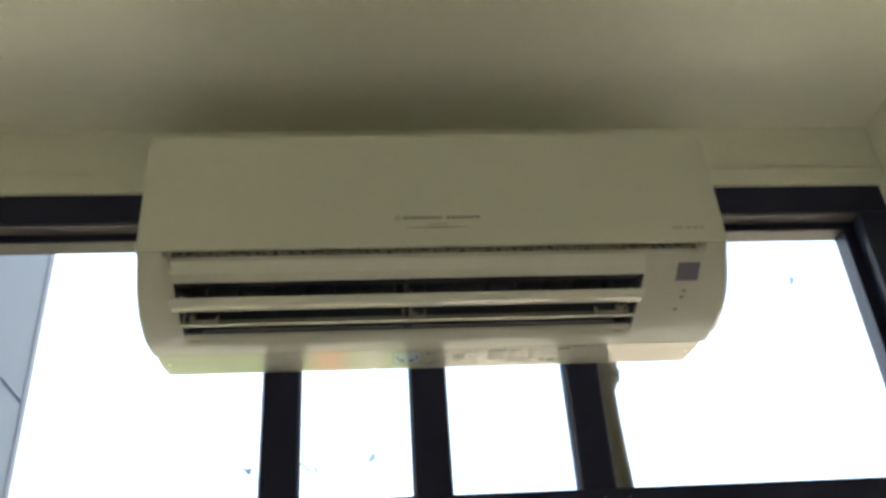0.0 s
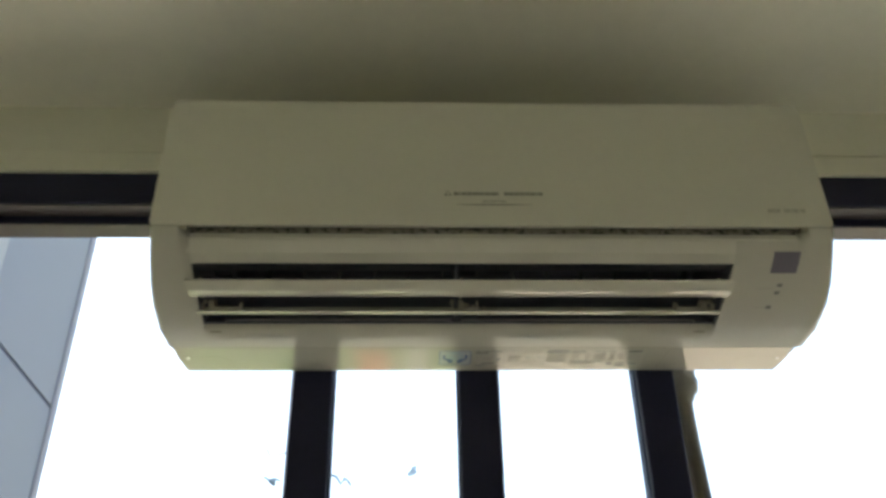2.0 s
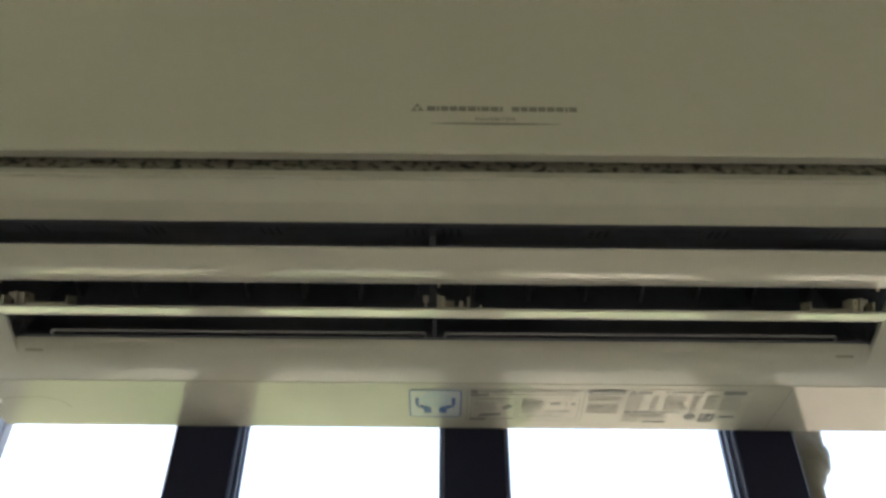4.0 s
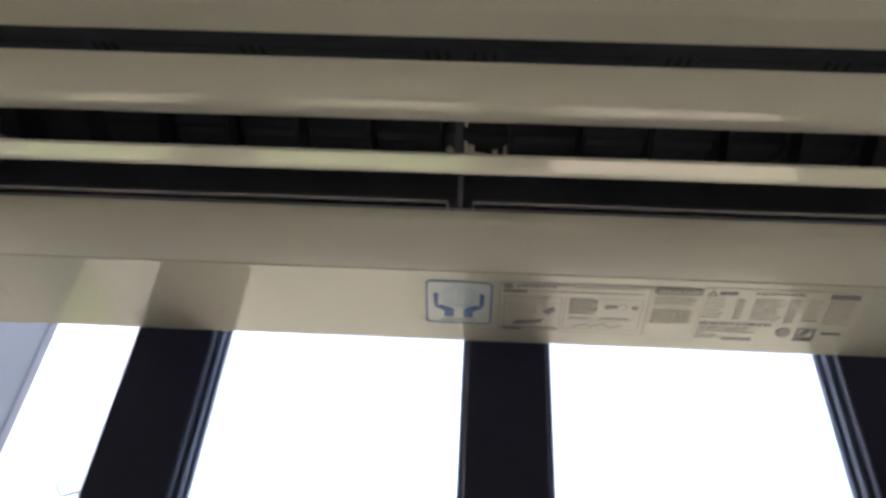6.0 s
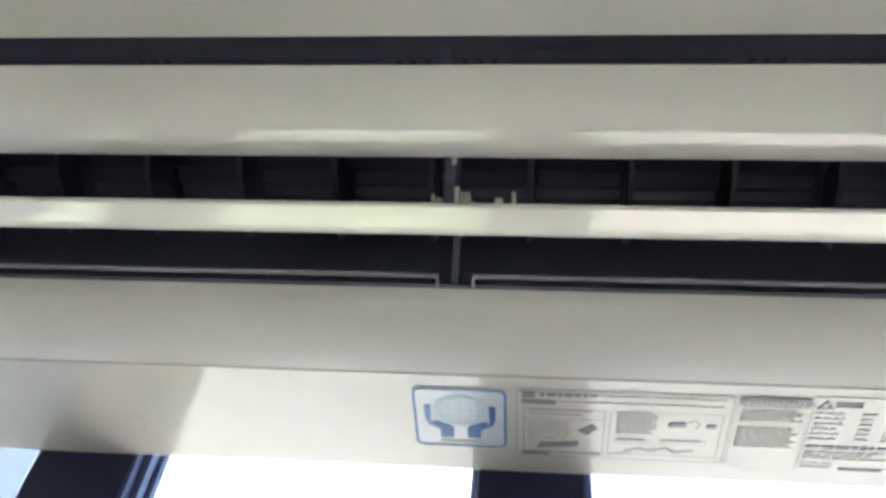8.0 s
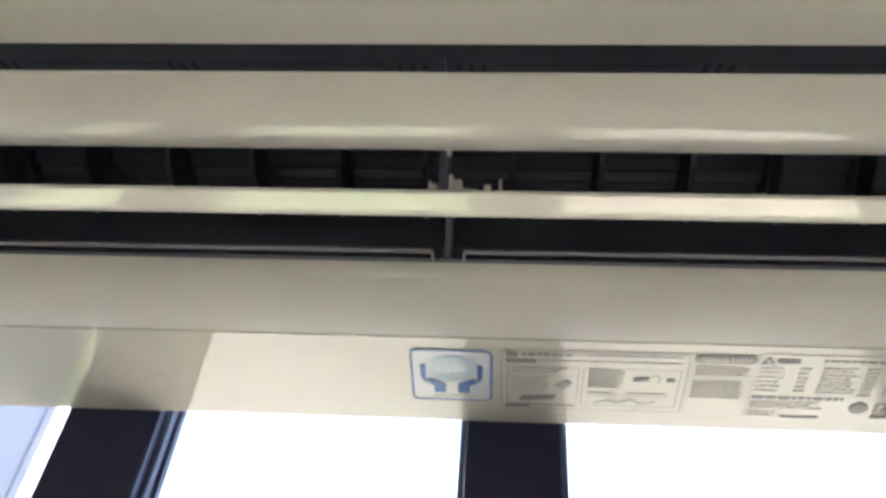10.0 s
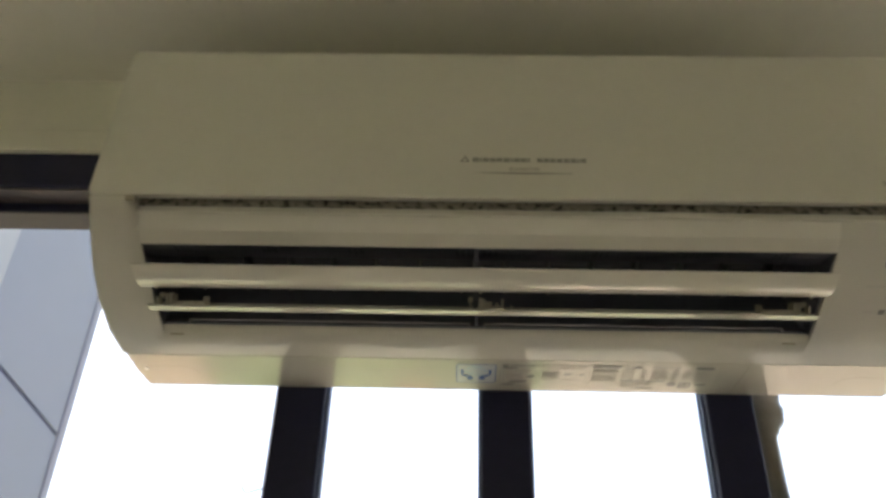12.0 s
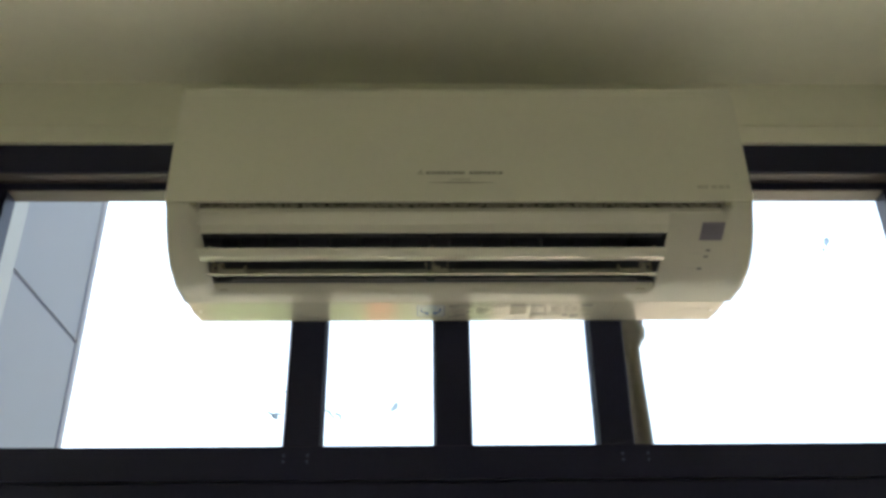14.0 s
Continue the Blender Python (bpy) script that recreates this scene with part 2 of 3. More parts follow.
north = boxes((X_WEST - 0.2, WX0, Y0, Y0 + 0.16, 0, Z_CEIL + 0.2), (WX1, X_EAST + 0.2, Y0, Y0 + 0.16, 0, Z_CEIL + 0.2),
              (WX0, WX1, Y0, Y0 + 0.16, WZ1, Z_CEIL + 0.2), (WX0, WX1, Y0, Y0 + 0.16, 0, WZ0))
tagged(link_mesh("wall_north", north, WALL), "cream painted wall around the dark window", "wall", kind="structure")
lintel = sweep([(Y0, 2.549), (Y0 - 0.006, 2.5475), (Y0 - 0.008, 2.544), (Y0 - 0.008, WZ1 + 0.002), (Y0, WZ1)], WX0 - 0.02, X_EAST)
tagged(link_mesh("trim", lintel, WALL), "cream plaster band above the window head", "trim", kind="structure")
tagged(link_mesh("wall_east", boxes((X_EAST, X_EAST + 0.15, Y_SOUTH - 0.15, Y0, 0, Z_CEIL)), WALL), "cream painted side wall", "wall", kind="structure")
SY_A, SY_B, SZ_A, SZ_B = -2.70, -1.40, 1.25, 2.40   # unseen side window, added to throw a sun patch on the floor
west = boxes((X_WEST - 0.15, X_WEST, Y_SOUTH - 0.15, SY_A, 0, Z_CEIL), (X_WEST - 0.15, X_WEST, SY_B, Y0, 0, Z_CEIL),
             (X_WEST - 0.15, X_WEST, SY_A, SY_B, 0, SZ_A), (X_WEST - 0.15, X_WEST, SY_A, SY_B, SZ_B, Z_CEIL))
tagged(link_mesh("wall_west", west, REAR_WALL), "unseen taupe side wall, darkened to cut bounce, with an added window", "wall", kind="structure")
tagged(link_mesh("wall_south", boxes((X_WEST, X_EAST, Y_SOUTH - 0.15, Y_SOUTH, 0, Z_CEIL)), REAR_WALL), "unseen taupe rear wall, darkened to cut bounced light", "wall", kind="structure")
win2 = empty("added_sun_window", "unseen side window, added to let sunlight onto the floor", "window", kind="structure")
part("window_frame", boxes((X_WEST - 0.09, X_WEST - 0.03, SY_A, SY_B, SZ_B - 0.05, SZ_B), (X_WEST - 0.09, X_WEST - 0.03, SY_A, SY_B, SZ_A, SZ_A + 0.05),
                           *[(X_WEST - 0.09, X_WEST - 0.03, y, y + 0.05, SZ_A + 0.05, SZ_B - 0.05) for y in (SY_A, SY_B - 0.05)]), FRAME, win2)
tagged(link_mesh("ceiling", boxes((X_WEST - 0.15, X_EAST + 0.15, Y_SOUTH - 0.15, Y0, Z_CEIL, Z_CEIL + 0.15)), CEILING), "smooth cream painted ceiling", "ceiling", kind="structure")
tagged(link_mesh("floor", boxes((X_WEST - 0.15, X_EAST + 0.15, Y_SOUTH - 0.15, Y0, -0.1, 0)), FLOOR), "pale tiled floor", "floor", kind="structure")

# ---- window ----
win = empty("window_1", "dark blue-black aluminium window with narrow mullions", "window", kind="structure")
F = 0.056
part("window_frame", boxes((WX0, WX1, Y0 - 0.004, 0.050, WZ1 - F, WZ1), (WX0, WX0 + F, Y0 - 0.004, 0.050, WZ0, WZ1 - F),
                           (WX1 - F, WX1, Y0 - 0.004, 0.050, WZ0, WZ1 - F), bevel=0.0015), FRAME, win)
part("sash_rail", boxes((WX0, WX1, 0.050, 0.087, 2.437, WZ1 - 0.001), bevel=0.0012), FRAME, win)
# Two added strips whose colour stands for light on the frame's undersides.
part("head_light_strip", boxes((WX0 + F, WX1 - F, Y0 + 0.001, 0.049, WZ1 - F - 0.002, WZ1 - F + 0.001)), LIT_UNDERSIDE, win, "thin strip painting ground light on the head's underside")
part("glazing_strip", boxes((WX0 + F + 0.018, WX1 - F - 0.018, 0.0515, 0.0868, 2.4352, 2.4375)), LIT_UNDERSIDE, win, "thin strip painting ground light on the sash rail's underside")
for s, x in ((1, WX0), (-1, WX1)):
    inner = x + s * (F + 0.018)
    part("jamb_bead", boxes((min(x, inner), max(x, inner), 0.0502, 0.087, 1.977, 2.437), bevel=0.0012), FRAME, win)
T0, T1 = 1.862, 1.977
part("bottom_rail", boxes((WX0 + F, WX1 - F, Y0 - 0.002, 0.066, 1.927, T1), (WX0 + F, WX1 - F, Y0 + 0.004, 0.066, 1.9225, 1.927),
                      (WX0 + F, WX1 - F, Y0 - 0.002, 0.066, T0, 1.9225), bevel=0.001), FRAME, win)
MULL = ((-0.2555, -0.203), (-0.034, 0.018), (0.207, 0.257))
for lo, hi in MULL:
    for z0, z1 in ((T1, WZ1 - F),):
        bm = boxes((lo, hi, Y0, 0.052, z0, z1), bevel=0.0015)
        mull = part("mullion", bm, FRAME, win)
        # glazing beads, two lines down each side of the mullion
        for side in (lo - 0.003, hi):
            part("glazing_strip", boxes((side, side + 0.003, 0.030, 0.036, z0, z1), (side, side + 0.003, 0.043, 0.049, z0, z1)), SASH, mull)
edges = [WX0 + F] + [v for m in MULL for v in m] + [WX1 - F]
for x0, x1 in zip(edges[::2], edges[1::2]):
    for z0, z1 in ((T1, WZ1 - F),):
        pane = part("pane", boxes((x0, x1, 0.054, 0.058, z0, z1)), GLASS, win, "clear glass pane")
        pane.visible_shadow = False
for x in (-0.253, -0.219, 0.237, 0.274):
    for dz in (0.0, 0.009):
        part("rivet", tube([(x, Y0 - 0.0045, 1.963 - dz), (x, Y0 - 0.001, 1.963 - dz)], 0.0022, 8), SASH, win)

# small dried flecks stuck on the glass
def fleck(x, z, lx, lz, turn):
    bm = bmesh.new()
    pts = [(math.cos(t) * lx * (1 + 0.35 * math.sin(3 * t + x * 50)), math.sin(t) * lz) for t in [k * math.pi / 5 for k in range(10)]]
    c, s = math.cos(radians(turn)), math.sin(radians(turn))
    flat(bm, pts, lambda u, v, d: Vector((x + c * u - s * v, 0.0535 - d, z + s * u + c * v)), 0.0004)
    tagged(link_mesh("leaf_fleck", bm, DIRT), "small dried leaf fleck stuck on the window glass", "leaf fleck", group="flecks on the glass")
for row in ((0.630, 2.334, 0.004, 0.009, -20), (-0.096, 2.047, 0.0045, 0.0085, -35), (-0.275, 2.034, 0.005, 0.006, 10), (0.622, 2.318, 0.002, 0.004, 0)):
    fleck(*row)
def twig(points, w):
    bm = stroke(bmesh.new(), points, w, lambda u, v, d: Vector((u, 0.0535 - d, v)), 0.0004)
    tagged(link_mesh("twig_fleck", bm, DIRT), "thin dried twig stuck on the window glass", "twig fleck", group="flecks on the glass")
twig([(-0.289, 2.085), (-0.281, 2.0905), (-0.272, 2.096)], 0.0016)
twig([(-0.2855, 2.078), (-0.2845, 2.072), (-0.280, 2.067), (-0.272, 2.070), (-0.262, 2.073)], 0.0022)
twig([(-0.288, 2.041), (-0.281, 2.037), (-0.274, 2.030), (-0.272, 2.038), (-0.264, 2.034)], 0.0034)
twig([(-0.200, 2.043), (-0.194, 2.040), (-0.188, 2.030), (-0.184, 2.038), (-0.178, 2.034), (-0.176, 2.028)], 0.0042)

# ---- air conditioner ----
ac = empty("air_conditioner", "cream split air conditioner with open vanes, hung before a window", "air conditioner")
HW = 0.3995
OX0, OX1 = -0.363, 0.287        # outlet ends
SX0, SX1 = -0.357, 0.3605       # slot ends

# rear casing: the box behind the front panel
casing = boxes((-0.394, 0.394, -0.2035, -0.190, 2.4325, 2.4365), (-0.394, 0.394, 0.004, Y0 - 0.001, 2.4325, 2.4365), (-0.394, -0.390, -0.2035, Y0 - 0.001, 2.246, 2.4325),
               (0.390, 0.394, -0.2035, Y0 - 0.001, 2.246, 2.4325), (-0.390, 0.390, Y0 - 0.005, Y0 - 0.001, 2.246, 2.4325), bevel=0.0012)
part("casing", casing, PLASTIC, ac)
# Unseen inlet, added dark so little light bounces onto the ceiling above.
part("inlet_filter", boxes((-0.390, 0.390, -0.190, 0.004, 2.4200, 2.4230)), FAN, ac, "unseen dark filter mesh under the inlet slats, cuts bounced light")
for k in range(12):
    part("inlet_slat", boxes((-0.390, 0.390, -0.188 + k * 0.016, -0.184 + k * 0.016, 2.4250, 2.4360)), PLASTIC, ac)

# front panel, gently bowed, with rounded top and side edges
prof = [(-0.205, 2.4415), (-0.216, 2.4405), (-0.2225, 2.437), (-0.2262, 2.430), (-0.2272, 2.42), (-0.2280, 2.36), (-0.2284, 2.30), (-0.2284, 2.2440), (-0.2282, 2.2418), (-0.2272, 2.2404), (-0.2160, 2.2452), (-0.2150, 2.2472), (-0.2150, 2.3000), (-0.2140, 2.4280), (-0.205, 2.4370)]
bm = sweep(prof, -HW, HW, steps=8)
bmesh.ops.bevel(bm, geom=[e for e in bm.edges if len({round(v.co.x, 4) for v in e.verts}) == 1 and abs(abs(e.verts[0].co.x) - HW) < 1e-4],
                offset=0.004, segments=3, affect="EDGES", profile=0.5)
panel = part("front_panel", bm, PLASTIC, ac, smooth=False)

# slot under the panel, spotted with mould; its dark base paints the panel's shade
part("panel_slot", shell([(-0.2060, 2.2800), (-0.2072, 2.2540), (-0.2085, 2.2392)], SX0, SX1, 0.003, -1.0), MOULD_SHADED, ac, "panel slot ledge with black mould spots, base darkened as panel shade")
part("slot_lip", shell([(-0.2085, 2.2392), (-0.2098, 2.2320)], SX0, SX1, 0.003, -1.0), PLASTIC, ac)

# lower grille round the outlet
ends = [(-0.2279, 2.2384), (-0.2270, 2.2328), (-0.2225, 2.2282), (-0.2140, 2.2240), (-0.1993, 2.2188), (-0.1861, 2.2130), (-0.160, 2.2028), (-0.125, 2.1921), (-0.0815, 2.1818), (-0.0480, 2.1750)]
upper = [(-0.2098, 2.2320), (-0.2088, 2.2308), (-0.2008, 2.2213), (-0.1996, 2.2203), (-0.1870, 2.2138)]
lower = [(-0.0846, 2.1890), (-0.0834, 2.1852), (-0.0795, 2.1820), (-0.0700, 2.1787), (-0.0590, 2.1766), (-0.0480, 2.1752)]
WALLT = 0.004
SWELL = (-0.0025, -0.0024, -0.0018, 0.0, 0.0035, 0.0060, 0.0105, 0.0145, 0.0150, 0.0085)
def end_piece(name, side, inner):
    """The swollen cheek of the grille, from the slot's end out to the side."""
    bm = bmesh.new()
    rings = []
    inlet = [(-0.2090, 2.2384), (-0.2098, 2.2320), (-0.2088, 2.2308), (-0.2045, 2.2257), (-0.1993, 2.2201), (-0.1861, 2.2133)] + ends[6:]
    for x in (inner, 0.3625, 0.3645, 0.367, 0.370, 0.376, 0.382, 0.388, 0.393, 0.3965, 0.3985, HW):
        w = max(0.0, (x - inner) / (HW - inner))
        tuck = {0.3965: 0.0004, 0.3985: 0.0013, HW: 0.0032}.get(x, 0.0)
        k = min(1.0, max(0.0, (x - inner) / 0.011))
        k = k * k * (3 - 2 * k)
        row = [(p[0] + (q[0] - p[0]) * k + tuck * 0.6, p[1] + (q[1] - p[1]) * k + tuck * 0.7) for p, q in zip(inlet, ends)]
        row += [(y + 0.003, z + WALLT) for y, z in row[::-1]]
        swell = [w * (g * (1.25 if side > 0 else 0.85) + (0.0015 if side > 0 else 0.0)) for g in SWELL]
        swell += swell[::-1]
        rings.append([bm.verts.new((side * (x + g), y, z)) for g, (y, z) in zip(swell, row)])
    n = len(rings[0])
    for r, q in zip(rings, rings[1:]):
        for i in range(n):
            bm.faces.new((r[i], r[(i + 1) % n], q[(i + 1) % n], q[i]))
    bm.faces.new(rings[0][::-1]), bm.faces.new(rings[-1])
    ob = part(name, bm, GLOSSY, ac)
    for p in ob.data.polygons:
        p.use_smooth = True
    ob.data.set_sharp_from_angle(angle=radians(42))
    return ob
end_piece("grille_end", -1, -SX0)
end_piece("grille_end", 1, SX1)
for x0, x1 in ((OX1, SX1), (SX0, OX0 + 0.0072)):
    part("grille_side", shell(upper[:-1] + ends[5:], x0, x1, WALLT), GLOSSY, ac, smooth=True).data.set_sharp_from_angle(angle=radians(28))
part("grille_top", shell(upper, OX0, OX1, WALLT), PLASTIC, ac)
part("grille_bottom", shell(lower, OX0, OX1, WALLT), GLOSSY, ac, smooth=True).data.set_sharp_from_angle(angle=radians(42))
for x, y, z in ((-0.1235, -0.2062, 2.2290), (-0.1195, -0.2070, 2.2298), (-0.1215, -0.2083, 2.2310)):
    part("dirt_dot", tube([(x, y, z + 0.0005), (x, y - 0.0004, z - 0.0006)], 0.0005, 6), SEAM, ac)
# side cheeks that close the casing down to the grille
cheek = [(y + 0.003, z + 0.0035) for y, z in ends] + [(0.018, 2.1790), (0.018, 2.246), (-0.2215, 2.246)]
for s in (-1, 1):
    part("side_cheek", sweep(cheek, s * (HW - 0.008), s * (HW - 0.003)), PLASTIC, ac)

for x0, x1 in ((-0.3985, SX0), (SX1, 0.3985)):
    part("panel_gap", boxes((x0, x1, -0.2255, -0.2215, 2.2360, 2.2420)), SEAM, ac)
# chassis bottom with the printed labels
ZB = 2.1752
bm = bmesh.new()
pts = [(-0.4020, -0.0465), (0.4020, -0.0465), (0.4005, -0.012), (0.3950, 0.0200), (-0.3950, 0.0200), (-0.4005, -0.012)]
low = [bm.verts.new((x, y, ZB)) for x, y in pts]
top = [bm.verts.new((x, y, ZB + 0.006)) for x, y in pts]
bm.faces.new(low), bm.faces.new(top)
for i in range(6):
    bm.faces.new((low[i], low[(i + 1) % 6], top[(i + 1) % 6], top[i]))
chassis = part("chassis_bottom", bm, CHASSIS, ac)
part("seam", boxes((-0.402, 0.402, -0.0478, -0.0464, 2.1754, 2.178)), SEAM, ac)
part("rear_plate", boxes((-0.386, 0.386, 0.012, 0.0195, ZB + 0.006, 2.25)), PLASTIC, ac)
def under(u, v, d):
    return Vector((u, v, ZB - 0.0002 - d))
for s in (-1, 1):
    bm = bmesh.new()
    stroke(bm, [(s * (0.388 - 0.002), -0.018), (s * 0.378, -0.0225), (s * 0.352, -0.0235), (s * 0.338, -0.018), (s * 0.333, -0.008)], 0.0011, under)
    part("knockout_line", bm, SEAM, chassis)
    part("screw", tube([(s * 0.3885, -0.0175, ZB + 0.001), (s * 0.3885, -0.0175, ZB - 0.0012)], 0.0024, 10), SCREW, chassis, "bright screw head")
bm = bmesh.new()
stroke(bm, [(-0.196 + 0.0042 * math.cos(radians(t)), -0.006 + 0.0060 * math.sin(radians(t))) for t in range(-110, 121, 15)], 0.0005, under)
part("knockout_line", bm, SEAM, chassis)
bm = bmesh.new()
stroke(bm, [(0.232, 0.019), (0.238, -0.046)], 0.0009, under)
part("joint_line", bm, SEAM, chassis)
part("clip_mark", boxes((-0.349, -0.336, -0.0792, -0.0776, 2.1806, 2.1830)), SEAM, ac)
part("clip_mark", boxes((0.262, 0.275, -0.0792, -0.0776, 2.1806, 2.1830)), SEAM, ac)

def on_label(u, v, d):
    """On the chassis, in the labels' own plan, whose top edge lies by the front seam."""
    return under(u, -0.0385 + (v + 0.0355) * 0.9256, d)
def lift(u, v, d):
    return on_label(u, v, d + 0.00035)
# energy label: two cupped shapes under a globe
part("energy_label", flat(bmesh.new(), rounded(-0.0612, -0.0355, -0.0195, 0.0075, 0.004), on_label), PAPER_BLUE, chassis, "pale energy label with blue cupped shapes under a globe")
bm = outline_frame(bmesh.new(), -0.0612, -0.0355, -0.0195, 0.0075, 0.004, 0.0011, lift)
for s in (-1, 1):
    cx = -0.0404
    for shape in (((0.0130, -0.0235), (0.0160, -0.0225), (0.0158, -0.0120), (0.0136, -0.0098), (0.0132, -0.0120)),
                  ((0.0030, -0.0065), (0.0050, -0.0085), (0.0118, -0.0118), (0.0124, -0.0106), (0.0088, -0.0078), (0.0148, -0.0108), (0.0150, -0.0094), (0.0092, -0.0052), (0.0092, 0.0008), (0.0032, 0.0008))):
        flat(bm, [(cx + s * u, v) for u, v in shape], lift)
part("label_print", bm, INK_BLUE, chassis, "blue border and two cupped shapes")
bm = bmesh.new()
for k in range(-3, 4):
    stroke(bm, [(-0.0404 + 0.0114 * math.sin(radians(k * 26)) * math.cos(radians(t)), -0.0205 + 0.0106 * math.sin(radians(t))) for t in range(-90, 91, 12)], 0.0005, lift)
for k in range(-3, 4):
    h = 0.0114 * math.cos(radians(k * 24))
    stroke(bm, [(-0.0404 - h, -0.0205 + 0.0106 * math.sin(radians(k * 24))), (-0.0404 + h, -0.0205 + 0.0106 * math.sin(radians(k * 24)))], 0.0005, lift)
part("globe_print", bm, INK_CYAN, chassis, "pale cyan globe grid")
bm = bmesh.new()
flat(bm, rect(-0.0505, 0.0030, -0.0296, 0.0042), lift)
part("label_print", bm, INK_PALE, chassis)

# instruction, caution and rating labels: borders and unreadable lines as bars
rng = random.Random(7)
def bars(bm, u0, v0, u1, v1, lines, ratio=0.55, ragged=0.25, chunk=0.0):
    chunk, ratio = chunk * 0.55, ratio * 0.85
    if lines > 3:
        lines += lines // 3
    step = (v1 - v0) / lines
    for k in range(lines):
        end = u1 - (u1 - u0) * ragged * rng.random()
        v = v0 + step * k
        if chunk:
            u = u0
            while u < end:
                w = chunk * rng.uniform(0.5, 1.5)
                flat(bm, rect(u, v, min(u + w, end), v + step * ratio), lift)
                u += w + chunk * 0.28
        else:
            flat(bm, rect(u0, v, end, v + step * ratio), lift)
def sticker(name, outline, label):
    return part(name, flat(bmesh.new(), outline, on_label, 0.0002), PAPER, chassis, label)
sticker("instruction_label", rounded(-0.0152, -0.0368, 0.0778, 0.0125, 0.002), "white instruction label with fine grey print")
bm = bmesh.new()
outline_frame(bm, -0.0150, -0.0366, 0.0776, 0.0123, 0.0022, 0.0004, lift)
outline_frame(bm, -0.0120, -0.0240, 0.0240, 0.0085, 0.0015, 0.0004, lift)
outline_frame(bm, -0.0120, -0.0240, 0.0240, -0.0165, 0.0010, 0.0004, lift)
outline_frame(bm, 0.0260, -0.0240, 0.0745, 0.0085, 0.0015, 0.0004, lift)
outline_frame(bm, 0.0290, -0.0040, 0.0440, -0.0005, 0.0006, 0.0003, lift)
outline_frame(bm, 0.0490, -0.0040, 0.0690, -0.0005, 0.0006, 0.0003, lift)
part("label_print", bm, INK, chassis, "thin grey borders")
bm = bmesh.new()
flat(bm, rounded(-0.0128, -0.0352, -0.0070, -0.0312, 0.0008), lift)
bars(bm, -0.0050, -0.0346, 0.0210, -0.0316, 1, 0.75, 0.05, 0.0060)
flat(bm, rect(-0.0128, -0.0296, 0.0020, -0.0268), lift)
for pts in ([(-0.0060, 0.0060), (-0.0040, 0.0020), (0.0130, 0.0005), (0.0125, 0.0040)], [(0.0125, -0.0080), (0.0185, -0.0130), (0.0210, -0.0100), (0.0165, -0.0050)],
            [(0.0515, -0.0165), (0.0590, -0.0170), (0.0595, -0.0140), (0.0515, -0.0130)], [(0.0680, -0.0160), (0.0720, -0.0160), (0.0720, -0.0135), (0.0680, -0.0135)]):
    flat(bm, pts, lift)
stroke(bm, [(0.0330, 0.0062), (0.0400, 0.0030), (0.0440, 0.0055), (0.0520, 0.0020), (0.0560, 0.0060), (0.0640, 0.0035)], 0.0011, lift)
stroke(bm, [(0.0600, -0.0170), (0.0625, -0.0195), (0.0650, -0.0165), (0.0635, -0.0130)], 0.0008, lift)
flat(bm, rect(-0.0128, 0.0094, 0.0000, 0.0114), lift)
part("label_print", bm, INK, chassis, "grey diagrams")
bm = bmesh.new()
bars(bm, 0.0220, -0.0344, 0.0740, -0.0318, 1, 0.7, 0.02, 0.0050)
bars(bm, 0.0040, -0.0294, 0.0740, -0.0270, 1, 0.7, 0.05, 0.0060)
bars(bm, -0.0095, -0.0228, 0.0200, -0.0172, 2, 0.6, 0.3, 0.0050)
bars(bm, -0.0100, -0.0145, 0.0115, -0.0035, 5, 0.6, 0.3, 0.0040)
bars(bm, -0.0095, -0.0022, 0.0090, 0.0004, 1, 0.7, 0.1, 0.0050)
bars(bm, 0.0290, -0.0226, 0.0470, -0.0060, 7, 0.6, 0.2, 0.0040)
bars(bm, 0.0300, -0.0030, 0.0430, -0.0012, 1, 0.8, 0.1, 0.0035)
bars(bm, 0.0500, -0.0032, 0.0680, -0.0010, 1, 0.8, 0.1, 0.0035)
bars(bm, 0.0010, 0.0096, 0.0250, 0.0112, 1, 0.8, 0.1, 0.0045)
part("label_print", bm, INK_PALE, chassis, "fine grey print")
sticker("caution_label", rounded(0.0790, -0.0370, 0.1098, 0.0150, 0.0015), "white caution label with a grey heading")
bm = flat(bmesh.new(), rounded(0.0793, -0.0370, 0.1096, -0.0304, 0.0032), lift)
part("label_print", bm, INK, chassis, "grey heading pill")
lettering("heading_letters", "PERHATIAN", 0.0043, Matrix.Translation((0.09445, -0.0367, ZB - 0.0011)) @ Matrix.Rotation(math.pi, 4, "X"), PAPER, chassis, "white heading letters", 1.05)
bm = outline_frame(bmesh.new(), 0.0795, -0.0295, 0.1093, -0.0185, 0.0012, 0.0004, lift)
outline_frame(bm, 0.0795, -0.0175, 0.1093, 0.0145, 0.0012, 0.0004, lift)
bars(bm, 0.0810, -0.0280, 0.1080, -0.0195, 4, 0.55, 0.2, 0.0045)
bars(bm, 0.0810, -0.0155, 0.1080, 0.0000, 6, 0.6, 0.2, 0.0050)
part("label_print", bm, INK_PALE, chassis, "fine grey print")
sticker("rating_label", rect(0.1105, -0.0385, 0.2090, 0.0165), "white rating label with rows of grey print")
bm = bmesh.new()
for cx, cy in ((0.1150, -0.0350), (0.1132, -0.0318), (0.1168, -0.0318)):
    flat(bm, [(cx, cy - 0.0020), (cx + 0.0017, cy + 0.0012), (cx - 0.0017, cy + 0.0012)], lift)
